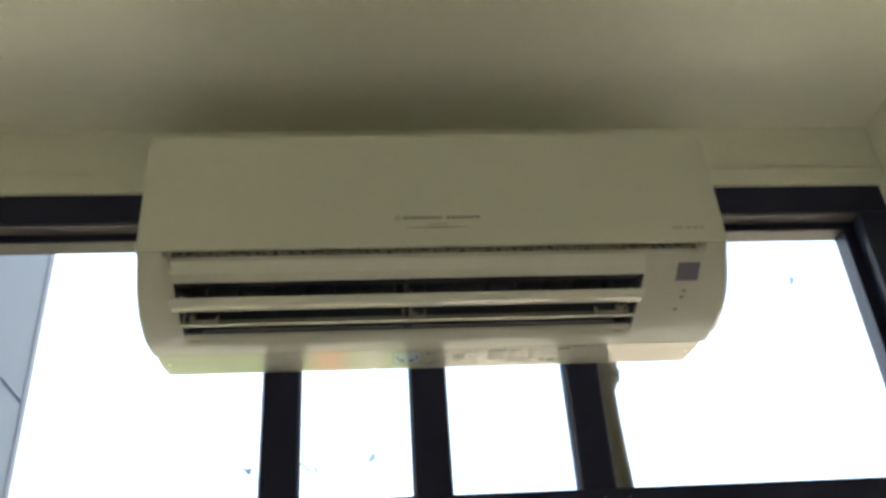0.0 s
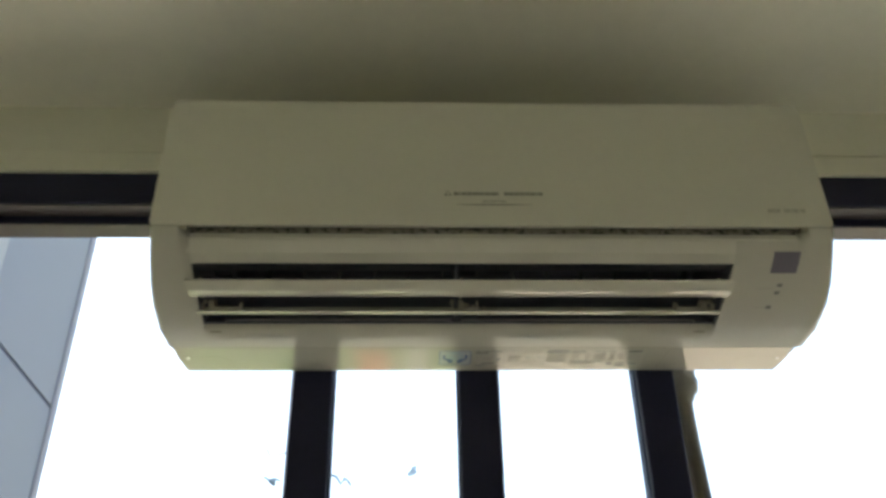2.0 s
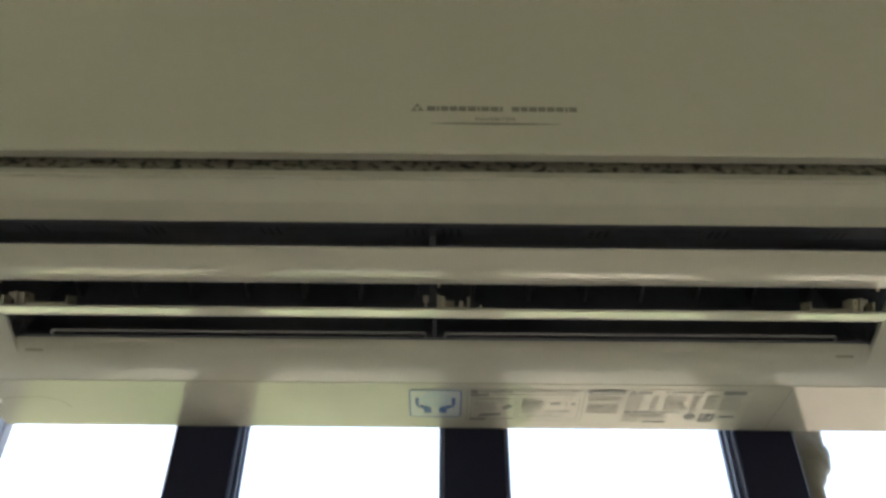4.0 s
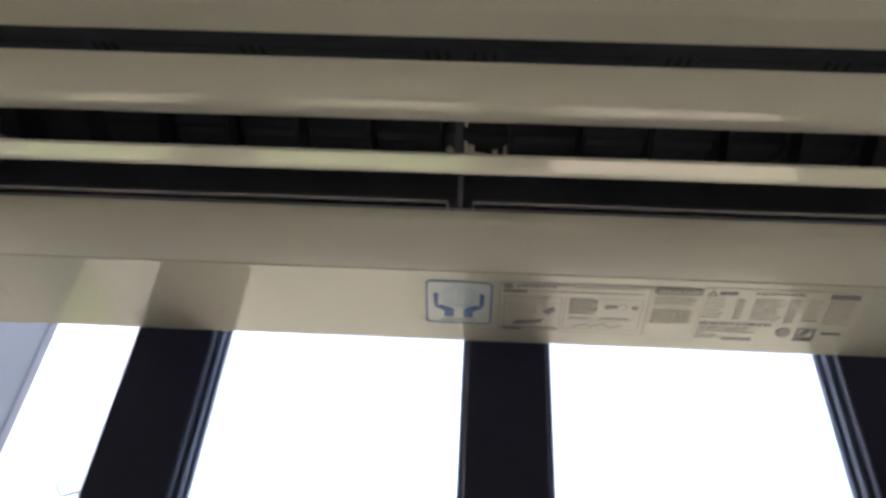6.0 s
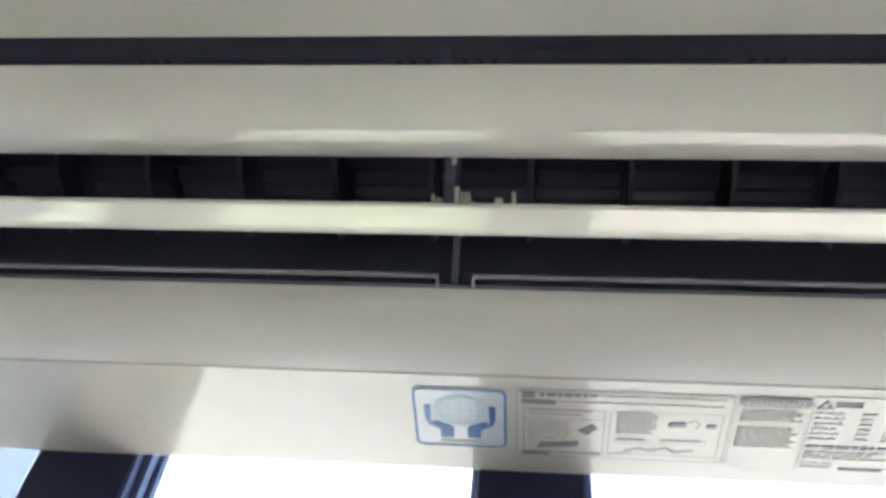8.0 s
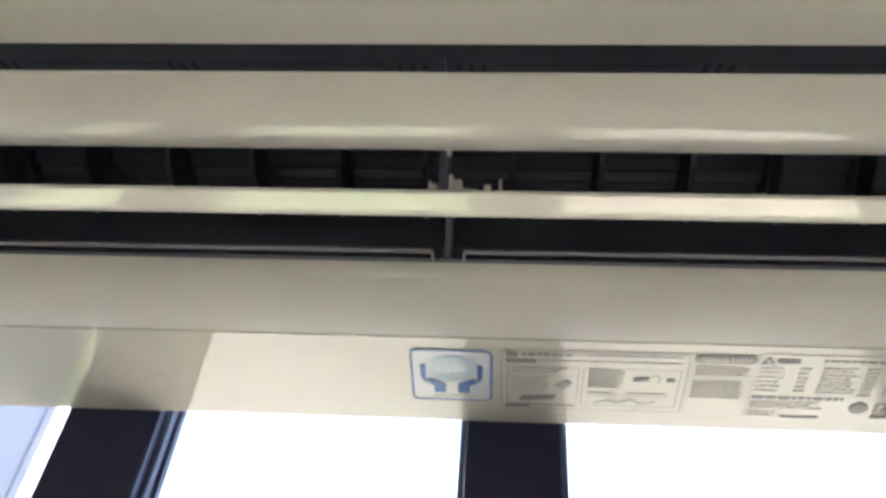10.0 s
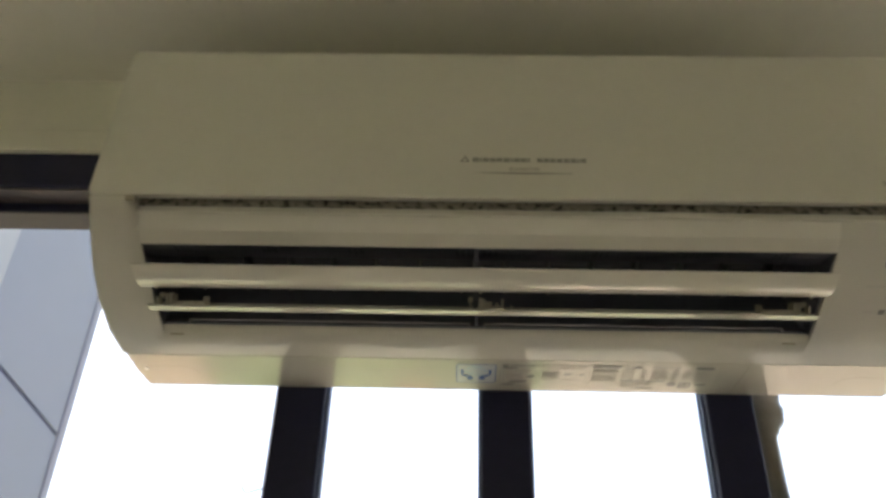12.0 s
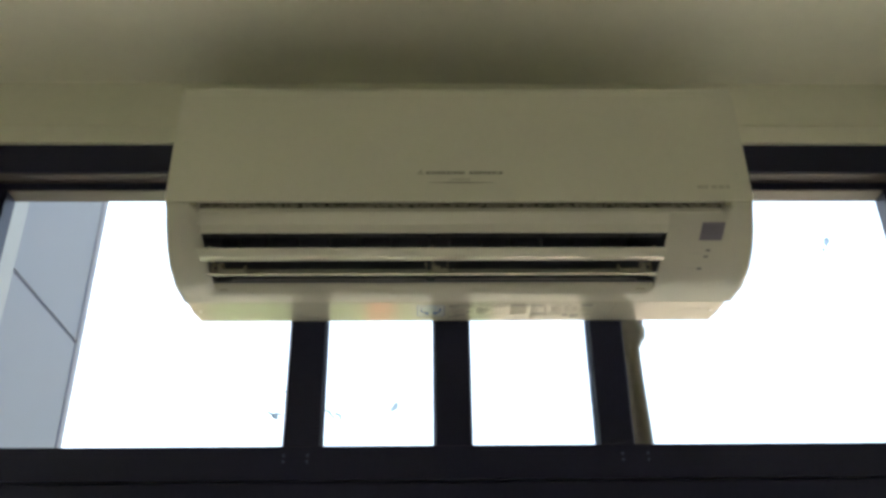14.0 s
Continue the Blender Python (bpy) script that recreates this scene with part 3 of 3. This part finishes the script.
bars(bm, 0.1190, -0.0352, 0.1300, -0.0312, 2, 0.7, 0.1)
bars(bm, 0.1410, -0.0350, 0.1720, -0.0330, 1, 0.8, 0.02, 0.0070)
bars(bm, 0.1120, -0.0040, 0.1570, -0.0008, 1, 0.85, 0.02, 0.0070)
flat(bm, [(0.1660 + 0.0048 * math.cos(t), 0.0040 + 0.0048 * math.sin(t)) for t in [k * math.pi / 8 for k in range(16)]], lift)
outline_frame(bm, 0.1735, -0.0015, 0.1860, 0.0095, 0.0008, 0.0022, lift)
flat(bm, [(0.1765, 0.0065), (0.1790, 0.0015), (0.1830, 0.0015), (0.1805, 0.0065)], lift)
flat(bm, rect(0.1735, 0.0105, 0.1855, 0.0125), lift)
flat(bm, rect(0.1860, -0.0360, 0.2040, -0.0318), lift)
bars(bm, 0.1900, 0.0030, 0.2030, 0.0060, 1, 0.8, 0.1)
bars(bm, 0.1290, 0.0125, 0.1480, 0.0150, 1, 0.85, 0.02, 0.0016)
part("label_print", bm, INK, chassis, "dark grey marks")
bm = bmesh.new()
bars(bm, 0.1120, -0.0280, 0.1250, -0.0060, 5, 0.45, 0.3, 0.0060)
bars(bm, 0.1310, -0.0280, 0.1370, -0.0060, 5, 0.45, 0.3)
bars(bm, 0.1420, -0.0290, 0.1610, -0.0060, 6, 0.5, 0.3, 0.0060)
bars(bm, 0.1630, -0.0290, 0.1700, -0.0040, 6, 0.5, 0.2)
bars(bm, 0.1740, -0.0290, 0.1840, -0.0060, 5, 0.5, 0.3)
bars(bm, 0.1870, -0.0290, 0.2050, -0.0040, 6, 0.5, 0.2, 0.0070)
bars(bm, 0.1120, 0.0005, 0.1480, 0.0075, 3, 0.45, 0.3, 0.0070)
bars(bm, 0.1120, 0.0090, 0.1260, 0.0150, 2, 0.5, 0.1, 0.0060)
part("label_print", bm, INK_PALE, chassis, "fine grey print")

# brand mark on the panel as plain shapes, the word under it, and the curved rule
def face(u, v, d):
    return Vector((u, -0.2286 - d, v))
bm = bmesh.new()
for cx, cz in ((-0.0548, 2.2890), (-0.0572, 2.2850), (-0.0524, 2.2850)):
    flat(bm, [(cx, cz + 0.0020), (cx + 0.0021, cz - 0.0018), (cx - 0.0021, cz - 0.0018)], face)
u = -0.0480
for w in (0.0060, 0.0020, 0.0055, 0.0055, 0.0055, 0.0060, 0.0020, 0.0055, 0.0060, 0.0020, -0.0055, 0.0055, 0.0050, 0.0055, 0.0055, 0.0055, 0.0055, 0.0020, 0.0055):
    if w < 0:
        u -= w
        continue
    flat(bm, rect(u, 2.2834, u + w, 2.2882), face)
    u += w + 0.00085
part("brand_mark", bm, INK_MID, panel, "small grey brand mark")
lettering("panel_word", "INVERTER", 0.0052, Matrix.Translation((0.0, -0.2290, 2.2742)) @ Matrix.Rotation(math.pi / 2, 4, "X"), INK_MID, panel, "small grey word", 1.25)
bm = bmesh.new()
low = [(-0.046 + 0.092 * k / 20, 2.2700 - 0.0012 * math.sin(math.pi * k / 20)) for k in range(21)]
top = [(-0.046 + 0.092 * k / 20, 2.2700 + 0.0008 * math.sin(math.pi * k / 20)) for k in range(21)]
flat(bm, low + top[::-1][1:-1], face)
part("curved_rule", bm, INK_MID, panel, "thin grey curved rule")
bm = bmesh.new()
for k, w in enumerate((0.0090, 0.0050, 0.0080, 0.0080, 0.0060)):
    flat(bm, rect(0.3250 + k * 0.0098, 2.2600, 0.3250 + k * 0.0098 + w, 2.2655), face)
part("series_mark", bm, INK_PALE, panel, "small grey series mark")

# receiver window and indicator lamps on the right-hand face
FACE = upper[1:-1] + ends[5:]
def on_end(u, t, d):
    """u along the width; t down the curved face, 0 at its top."""
    k = t * (len(ends) - 1)
    i = min(int(k), len(ends) - 2)
    y = ends[i][0] + (ends[i + 1][0] - ends[i][0]) * (k - i)
    j = max(n for n in range(len(FACE) - 1) if n == 0 or FACE[n][0] <= y)
    (ya, za), (yb, zb) = FACE[j], FACE[j + 1]
    g = Vector((0, zb - za, ya - yb)).normalized()
    return Vector((u, y, za + (zb - za) * (y - ya) / (yb - ya))) + g * (d + 0.0004)
def strip(bm, u0, u1, t0, t1, depth, steps=10):
    """A raised plate that follows the curved face."""
    rows = [[bm.verts.new(on_end(u, t0 + (t1 - t0) * k / steps, depth)) for u in (u0, u1)] for k in range(steps + 1)]
    for r, s in zip(rows, rows[1:]):
        bm.faces.new((r[0], r[1], s[1], s[0]))
    return bm
part("receiver_window", strip(bmesh.new(), 0.3330, 0.3650, 0.425, 0.600, 0.0006), SENSOR, ac, "violet grey remote receiver window")
for u, t in ((0.3495, 0.662), (0.3490, 0.700), (0.3445, 0.772)):
    part("indicator_lamp", strip(bmesh.new(), u - 0.0032, u + 0.0032, t, t + 0.016, 0.0006, 2), INK, ac)
part("indicator_label", strip(bmesh.new(), 0.322, 0.343, 0.684, 0.690, 0.0004, 2), INK_PALE, ac)
part("indicator_label", strip(bmesh.new(), 0.326, 0.340, 0.778, 0.784, 0.0004, 2), INK_PALE, ac)

# outlet duct, charcoal, open towards the room
roof = [(-0.1868, 2.2162), (-0.1780, 2.2200), (-0.1650, 2.2225), (-0.1480, 2.2285), (-0.1330, 2.2400), (-0.1250, 2.2560), (-0.1230, 2.2800)]
rear = [(-0.0846, 2.1915), (-0.0700, 2.2050), (-0.0520, 2.2350), (-0.0380, 2.2800), (-0.0340, 2.3300), (-0.0500, 2.3800), (-0.0900, 2.4000), (-0.1250, 2.3800), (-0.1350, 2.3300), (-0.1230, 2.2800)]
part("outlet_duct", shell(roof, OX0, OX1, 0.002, 1.0), DUCT, ac, "charcoal outlet duct", )
part("outlet_duct", shell(rear, OX0, OX1, 0.002, -1.0), DUCT, ac, "charcoal scroll behind the fan")
side = roof + [(-0.1250, 2.3800), (-0.0900, 2.4000), (-0.0500, 2.3800), (-0.0340, 2.3300), (-0.0380, 2.2800), (-0.0520, 2.2350), (-0.0700, 2.2050), (-0.0846, 2.1915)]
for x in (OX0 - 0.002, OX1):
    part("duct_cheek", sweep(side, x, x + 0.002), DUCT, ac)
for x0, x1 in ((-0.374, -0.3552), (0.2865, 0.298)):
    part("duct_corner", boxes((x0, x1, -0.0850, -0.0760, 2.1885, 2.2040)), DUCT, ac)
# slits and pressed lines in the duct roof
def on_roof(u, v, d):
    k = 0
    while k < len(roof) - 2 and roof[k + 1][0] < v:
        k += 1
    (ya, za), (yb, zb) = roof[k], roof[k + 1]
    return Vector((u, v, za + (zb - za) * (v - ya) / (yb - ya) - 0.0006 - d))
for cx in (-0.322, -0.2395, -0.1572, -0.0555, -0.0300, 0.0745, 0.1590, 0.2420):
    for k in (-1, 0, 1):
        x = cx + k * 0.0055
        lean = 0.0010 if cx < -0.1 else (-0.0010 if cx > 0.05 else 0.0)
        bm = flat(bmesh.new(), [(x - 0.0013 - lean, -0.1745), (x + 0.0010 - lean, -0.1745), (x + 0.0013 + lean, -0.1650), (x - 0.0010 + lean, -0.1650)], on_roof)
        part("duct_slit", bm, FAN, ac)
for x0, x1 in ((-0.310, -0.252), (-0.228, -0.170), (-0.146, -0.068), (-0.018, 0.062), (0.087, 0.147), (0.171, 0.230)):
    part("pressed_line", stroke(bmesh.new(), [(x0, -0.1735), (x1, -0.1735)], 0.0010, on_roof), FAN, ac)
# lip along the foot of the outlet, broken at the middle post
for x0, x1 in ((-0.330, -0.0480), (-0.0340, 0.262)):
    part("outlet_lip", boxes((x0, x1, -0.0890, -0.0874, 2.1922, 2.1937), (x0, x0 + 0.0010, -0.0890, -0.0835, 2.1905, 2.1932), (x1 - 0.0010, x1, -0.0890, -0.0835, 2.1905, 2.1932)), LIP, ac)

# cross-flow fan: rings and blades
fan = part("cross_flow_fan", bmesh.new(), FAN, ac, "black cross-flow fan behind the vanes")
bm = bmesh.new()
FC = (-0.082, 2.318)
for k in range(30):
    t = 2 * math.pi * k / 30
    y0, z0 = FC[0] + 0.036 * math.cos(t), FC[1] + 0.036 * math.sin(t)
    y1, z1 = FC[0] + 0.046 * math.cos(t + 0.22), FC[1] + 0.046 * math.sin(t + 0.22)
    sweep([(y0, z0), (y1, z1), (y1 + 0.0012, z1), (y0 + 0.0012, z0)], OX0 + 0.006, OX1 - 0.006, bm=bm)
part("fan_blading", bm, FAN, fan)
for k in range(15):
    x = -0.3275 + k * 0.0452
    if x < OX1 - 0.01:
        ring = [(FC[0] + 0.047 * math.cos(t), FC[1] + 0.047 * math.sin(t)) for t in [j * math.pi / 12 for j in range(24)]]
        part("fan_ring", sweep(ring, x - 0.0018, x + 0.0018), RIB, fan)
for k in range(15):
    x = -0.3275 + k * 0.0452
    if x < OX1 - 0.01 and abs(x + 0.041) > 0.012:
        part("guide_vane", sweep([(-0.118, 2.2620), (-0.098, 2.2480), (-0.066, 2.2420), (-0.060, 2.2560), (-0.085, 2.2680)], x - 0.0012, x + 0.0012), RIB, ac)

# middle post and its arms to the vanes
part("middle_post", sweep([(-0.184, 2.2195), (-0.170, 2.2165), (-0.158, 2.2060), (-0.150, 2.1985), (-0.146, 2.2020), (-0.150, 2.2130), (-0.140, 2.2300), (-0.120, 2.2500), (-0.170, 2.2280)], -0.0452, -0.0412), DUCT, ac)
part("middle_post", sweep([(-0.140, 2.2300), (-0.124, 2.2100), (-0.117, 2.1935), (-0.113, 2.1950), (-0.112, 2.2130), (-0.110, 2.2400), (-0.120, 2.2500)], -0.0452, -0.0412), DUCT, ac)
part("middle_post", sweep([(-0.100, 2.2250), (-0.0846, 2.1925), (-0.075, 2.2030), (-0.085, 2.2300)], -0.0430, -0.0400), DUCT, ac)


def vane(top_edge, foot, mat, x0, x1, bow):
    """A swing vane hung by brackets: a bowed blade from its upper edge to its bright rounded foot."""
    t, f = Vector(top_edge), Vector(foot)
    along = (f - t).normalized()
    out = Vector((along.y, -along.x))       # the bracket side
    length = (f - t).length
    def at(s, n):
        p = t + along * s + out * n
        return (p.x, p.y)
    n = 16
    front = [at(length * k / n, -bow * math.sin(math.pi * k / n)) for k in range(n + 1)]
    back = [at(length * k / n, -bow * math.sin(math.pi * k / n) - 0.0026) for k in range(n + 1)]
    lip = [at(length + 0.0012, -0.0004), at(length + 0.0018, -0.0012), at(length + 0.0012, -0.0022)]
    v = part("vane", sweep(front + lip + back[::-1], x0, x1), mat, ac, "cream swing vane", smooth=True)
    v.data.set_sharp_from_angle(angle=radians(30))

    def block(name, xa, xb, s0, s1, n0, n1, tip=None):
        pts = [at(s0, n0), at(s1, n0), at(s1, n1), at(s0 if tip is None else tip, n1)]
        part(name, sweep(pts, xa, xb), BRACKET, v)
    base = length * 0.66
    for cx, full, m in ((-0.0420, True, 1), (x0 + 0.010, False, 1), (x1 - 0.010, False, -1)):
        block("bracket_pin", cx - m * 0.0062, cx - m * 0.0050, 0.010, base, -0.002, 0.0070)
        block("bracket_pin_head", cx - m * 0.0078, cx - m * 0.0038, 0.001, 0.0085, 0.0050, 0.0098)
        block("bracket_plate", cx + m * 0.0026, cx + m * 0.0044, -0.003, base, -0.003, 0.0100, 0.001)
        block("bracket_plate", cx + m * 0.0048, cx + m * 0.0082, 0.001, base - 0.003, -0.003, 0.0088, 0.003)
        if full:
            bm = bmesh.new()
            a = [(cx + 0.0082, *at(0.006, 0.006)), (cx + 0.0082, *at(base - 0.006, 0.006)), (cx + 0.0150, *at(base - 0.010, 0.006))]
            b = [(x, *at(s, -0.002)) for x, s in ((cx + 0.0082, 0.006), (cx + 0.0082, base - 0.006), (cx + 0.0150, base - 0.010))]
            va, vb = [bm.verts.new(p) for p in a], [bm.verts.new(p) for p in b]
            bm.faces.new(va), bm.faces.new(vb[::-1])
            for i in range(3):
                bm.faces.new((va[i], va[(i + 1) % 3], vb[(i + 1) % 3], vb[i]))
            part("bracket_gusset", bm, BRACKET, v)
            block("bracket_rail", cx + m * 0.0082, cx + m * 0.0250, base - 0.0125, base - 0.0085, -0.003, 0.0016)
            block("bracket_rail", cx + m * 0.0082, cx + m * 0.0250, base - 0.0050, base - 0.0010, -0.003, 0.0012)
            block("bracket_stud", cx + m * 0.0185, cx + m * 0.0212, base - 0.0175, base - 0.0145, -0.003, 0.0020)
            block("bracket_stud", cx + m * 0.0182, cx + m * 0.0212, base - 0.0035, base + 0.0015, -0.003, 0.0052)
            block("bracket_plate", cx + m * 0.0246, cx + m * 0.0260, base - 0.0240, base - 0.0010, -0.003, 0.0085, base - 0.0200)
            block("bracket_plate", cx + m * 0.0334, cx + m * 0.0345, base - 0.0130, base + 0.0010, -0.003, 0.0026)
        else:
            block("bracket_rail", cx + m * 0.0082, cx + m * 0.0400, base - 0.0125, base - 0.0060, -0.003, 0.0025)
            block("bracket_plate", cx + m * 0.0390, cx + m * 0.0404, base - 0.0180, base - 0.0010, -0.003, 0.0070)
    return v, at, length


vane((-0.1500, 2.1925), (-0.1862, 2.1918), VANE, OX0 + 0.003, OX1 - 0.003, 0.0042)
part("dirt_dot", tube([(-0.001, -0.1815, 2.1902), (-0.001, -0.1815, 2.1882)], 0.0007, 8), FAN, ac)
low_vane, low_at, low_len = vane((-0.1095, 2.1990), (-0.1372, 2.1790), VANE, OX0 + 0.008, OX1 - 0.008, 0.0045)
s = Vector(low_at(low_len - 0.0055, 0.0003))
up = -(Vector((-0.1372, 2.1790)) - Vector((-0.1095, 2.1990))).normalized()
turn = Matrix(((1, 0, 0, -0.018), (0, up.x, -up.y, s.x), (0, up.y, up.x, s.y), (0, 0, 0, 1)))
lettering("vane_words", "Lock  II  Unlock", 0.0052, turn, SEAM, low_vane, "faint moulded words", 1.2)

# ---- taped refrigerant pipe behind the glass ----
pipe = tube([(0.285, 0.085, 2.260), (0.285, 0.085, 2.212), (0.2845, 0.086, 2.201), (0.2775, 0.086, 2.192), (0.2785, 0.086, 2.184), (0.2790, 0.086, 2.174), (0.2770, 0.086, 2.168), (0.2775, 0.086, 2.160), (0.2775, 0.086, 2.154), (0.2785, 0.086, 2.10), (0.2815, 0.086, 2.02), (0.284, 0.086, 1.94), (0.286, 0.086, 1.60), (0.286, 0.086, 0.85)],
            [0.024, 0.024, 0.025, 0.032, 0.032, 0.0295, 0.0255, 0.0245, 0.0200, 0.0195, 0.0195, 0.0195, 0.0195, 0.0195], 18)
tagged(link_mesh("taped_pipe", pipe, TAPE, smooth=True), "cream tape-wrapped refrigerant pipe outside the glass", "pipe")

# ---- outside ----
wing = empty("neighbouring_wing", "pale blue-grey rendered building wing seen through the window", "building")
WXF = -1.16
part("wall", boxes((WXF - 0.35, WXF, 0.92, 1.425, -0.3, 2.735), (WXF - 0.35, WXF - 0.004, 0.92, 1.425, 2.735, 2.748), (WXF - 0.35, WXF, 0.92, 1.425, 2.748, 6.5)), FACADE, wing)
part("joint", boxes((WXF - 0.02, WXF - 0.0035, 0.92, 1.425, 2.736, 2.747)), FRAME, wing, "dark horizontal panel joint")
part("edge_trim", boxes((WXF - 0.35, WXF + 0.006, 1.425, 1.462, -0.3, 6.5), bevel=0.002), FACADE_TRIM, wing, "grey corner trim")
part("corner_post", boxes((WXF - 0.35, WXF + 0.004, 0.78, 0.92, -0.3, 6.5), bevel=0.002), FACADE_POST, wing, "lighter grey corner post")

gr = boxes((-400, 400, -400, 600, -0.6, -0.3))
tagged(link_mesh("ground", gr, GRASS), "dark green lawn outside the window", "ground", kind="structure")
tagged(link_mesh("pavement", boxes((-1.85, 30, 1.7, 3.45, -0.3, -0.28)), APRON), "pale sunlit concrete pavement along the building", "pavement", kind="structure")
# Unseen strip, added dark so less ground light reaches the unit's underside.
tagged(link_mesh("dark_ground_strip", boxes((-30, 30, 0.19, 1.7, -0.3, -0.29)), DARK_GROUND), "unseen dark ground strip, added to cut light bounced upward", "soil", kind="structure")
tagged(link_mesh("driveway", boxes((0.50, 30, 3.45, 12, -0.3, -0.285)), DRIVE), "pinkish concrete driveway beside the lawn", "driveway", kind="structure")
tagged(link_mesh("paving", boxes((-2.70, -1.78, 4.3, 5.5, -0.3, -0.285)), CLAY), "patch of tan clay paving in the lawn", "paving", kind="structure")
for x0, x1, mat, label in ((-0.50, -0.27, TERRACOTTA, "orange terracotta slab in the lawn"), (-0.14, 0.01, PALE_STONE, "pale stone slab in the lawn")):
    tagged(link_mesh("garden_slab", boxes((x0, x1, 4.75, 5.5, -0.31, -0.275), bevel=0.006), mat), label, "slab")
# Unseen slab, added to block sun and sky above the house.
tagged(link_mesh("roof", boxes((X_WEST - 0.2, X_EAST + 0.2, Y_SOUTH - 0.25, 0.20, Z_CEIL + 0.2, 3.0)), FACADE_LIGHT), "unseen flat slab over the room, added to block sun and sky", "roof", kind="structure")
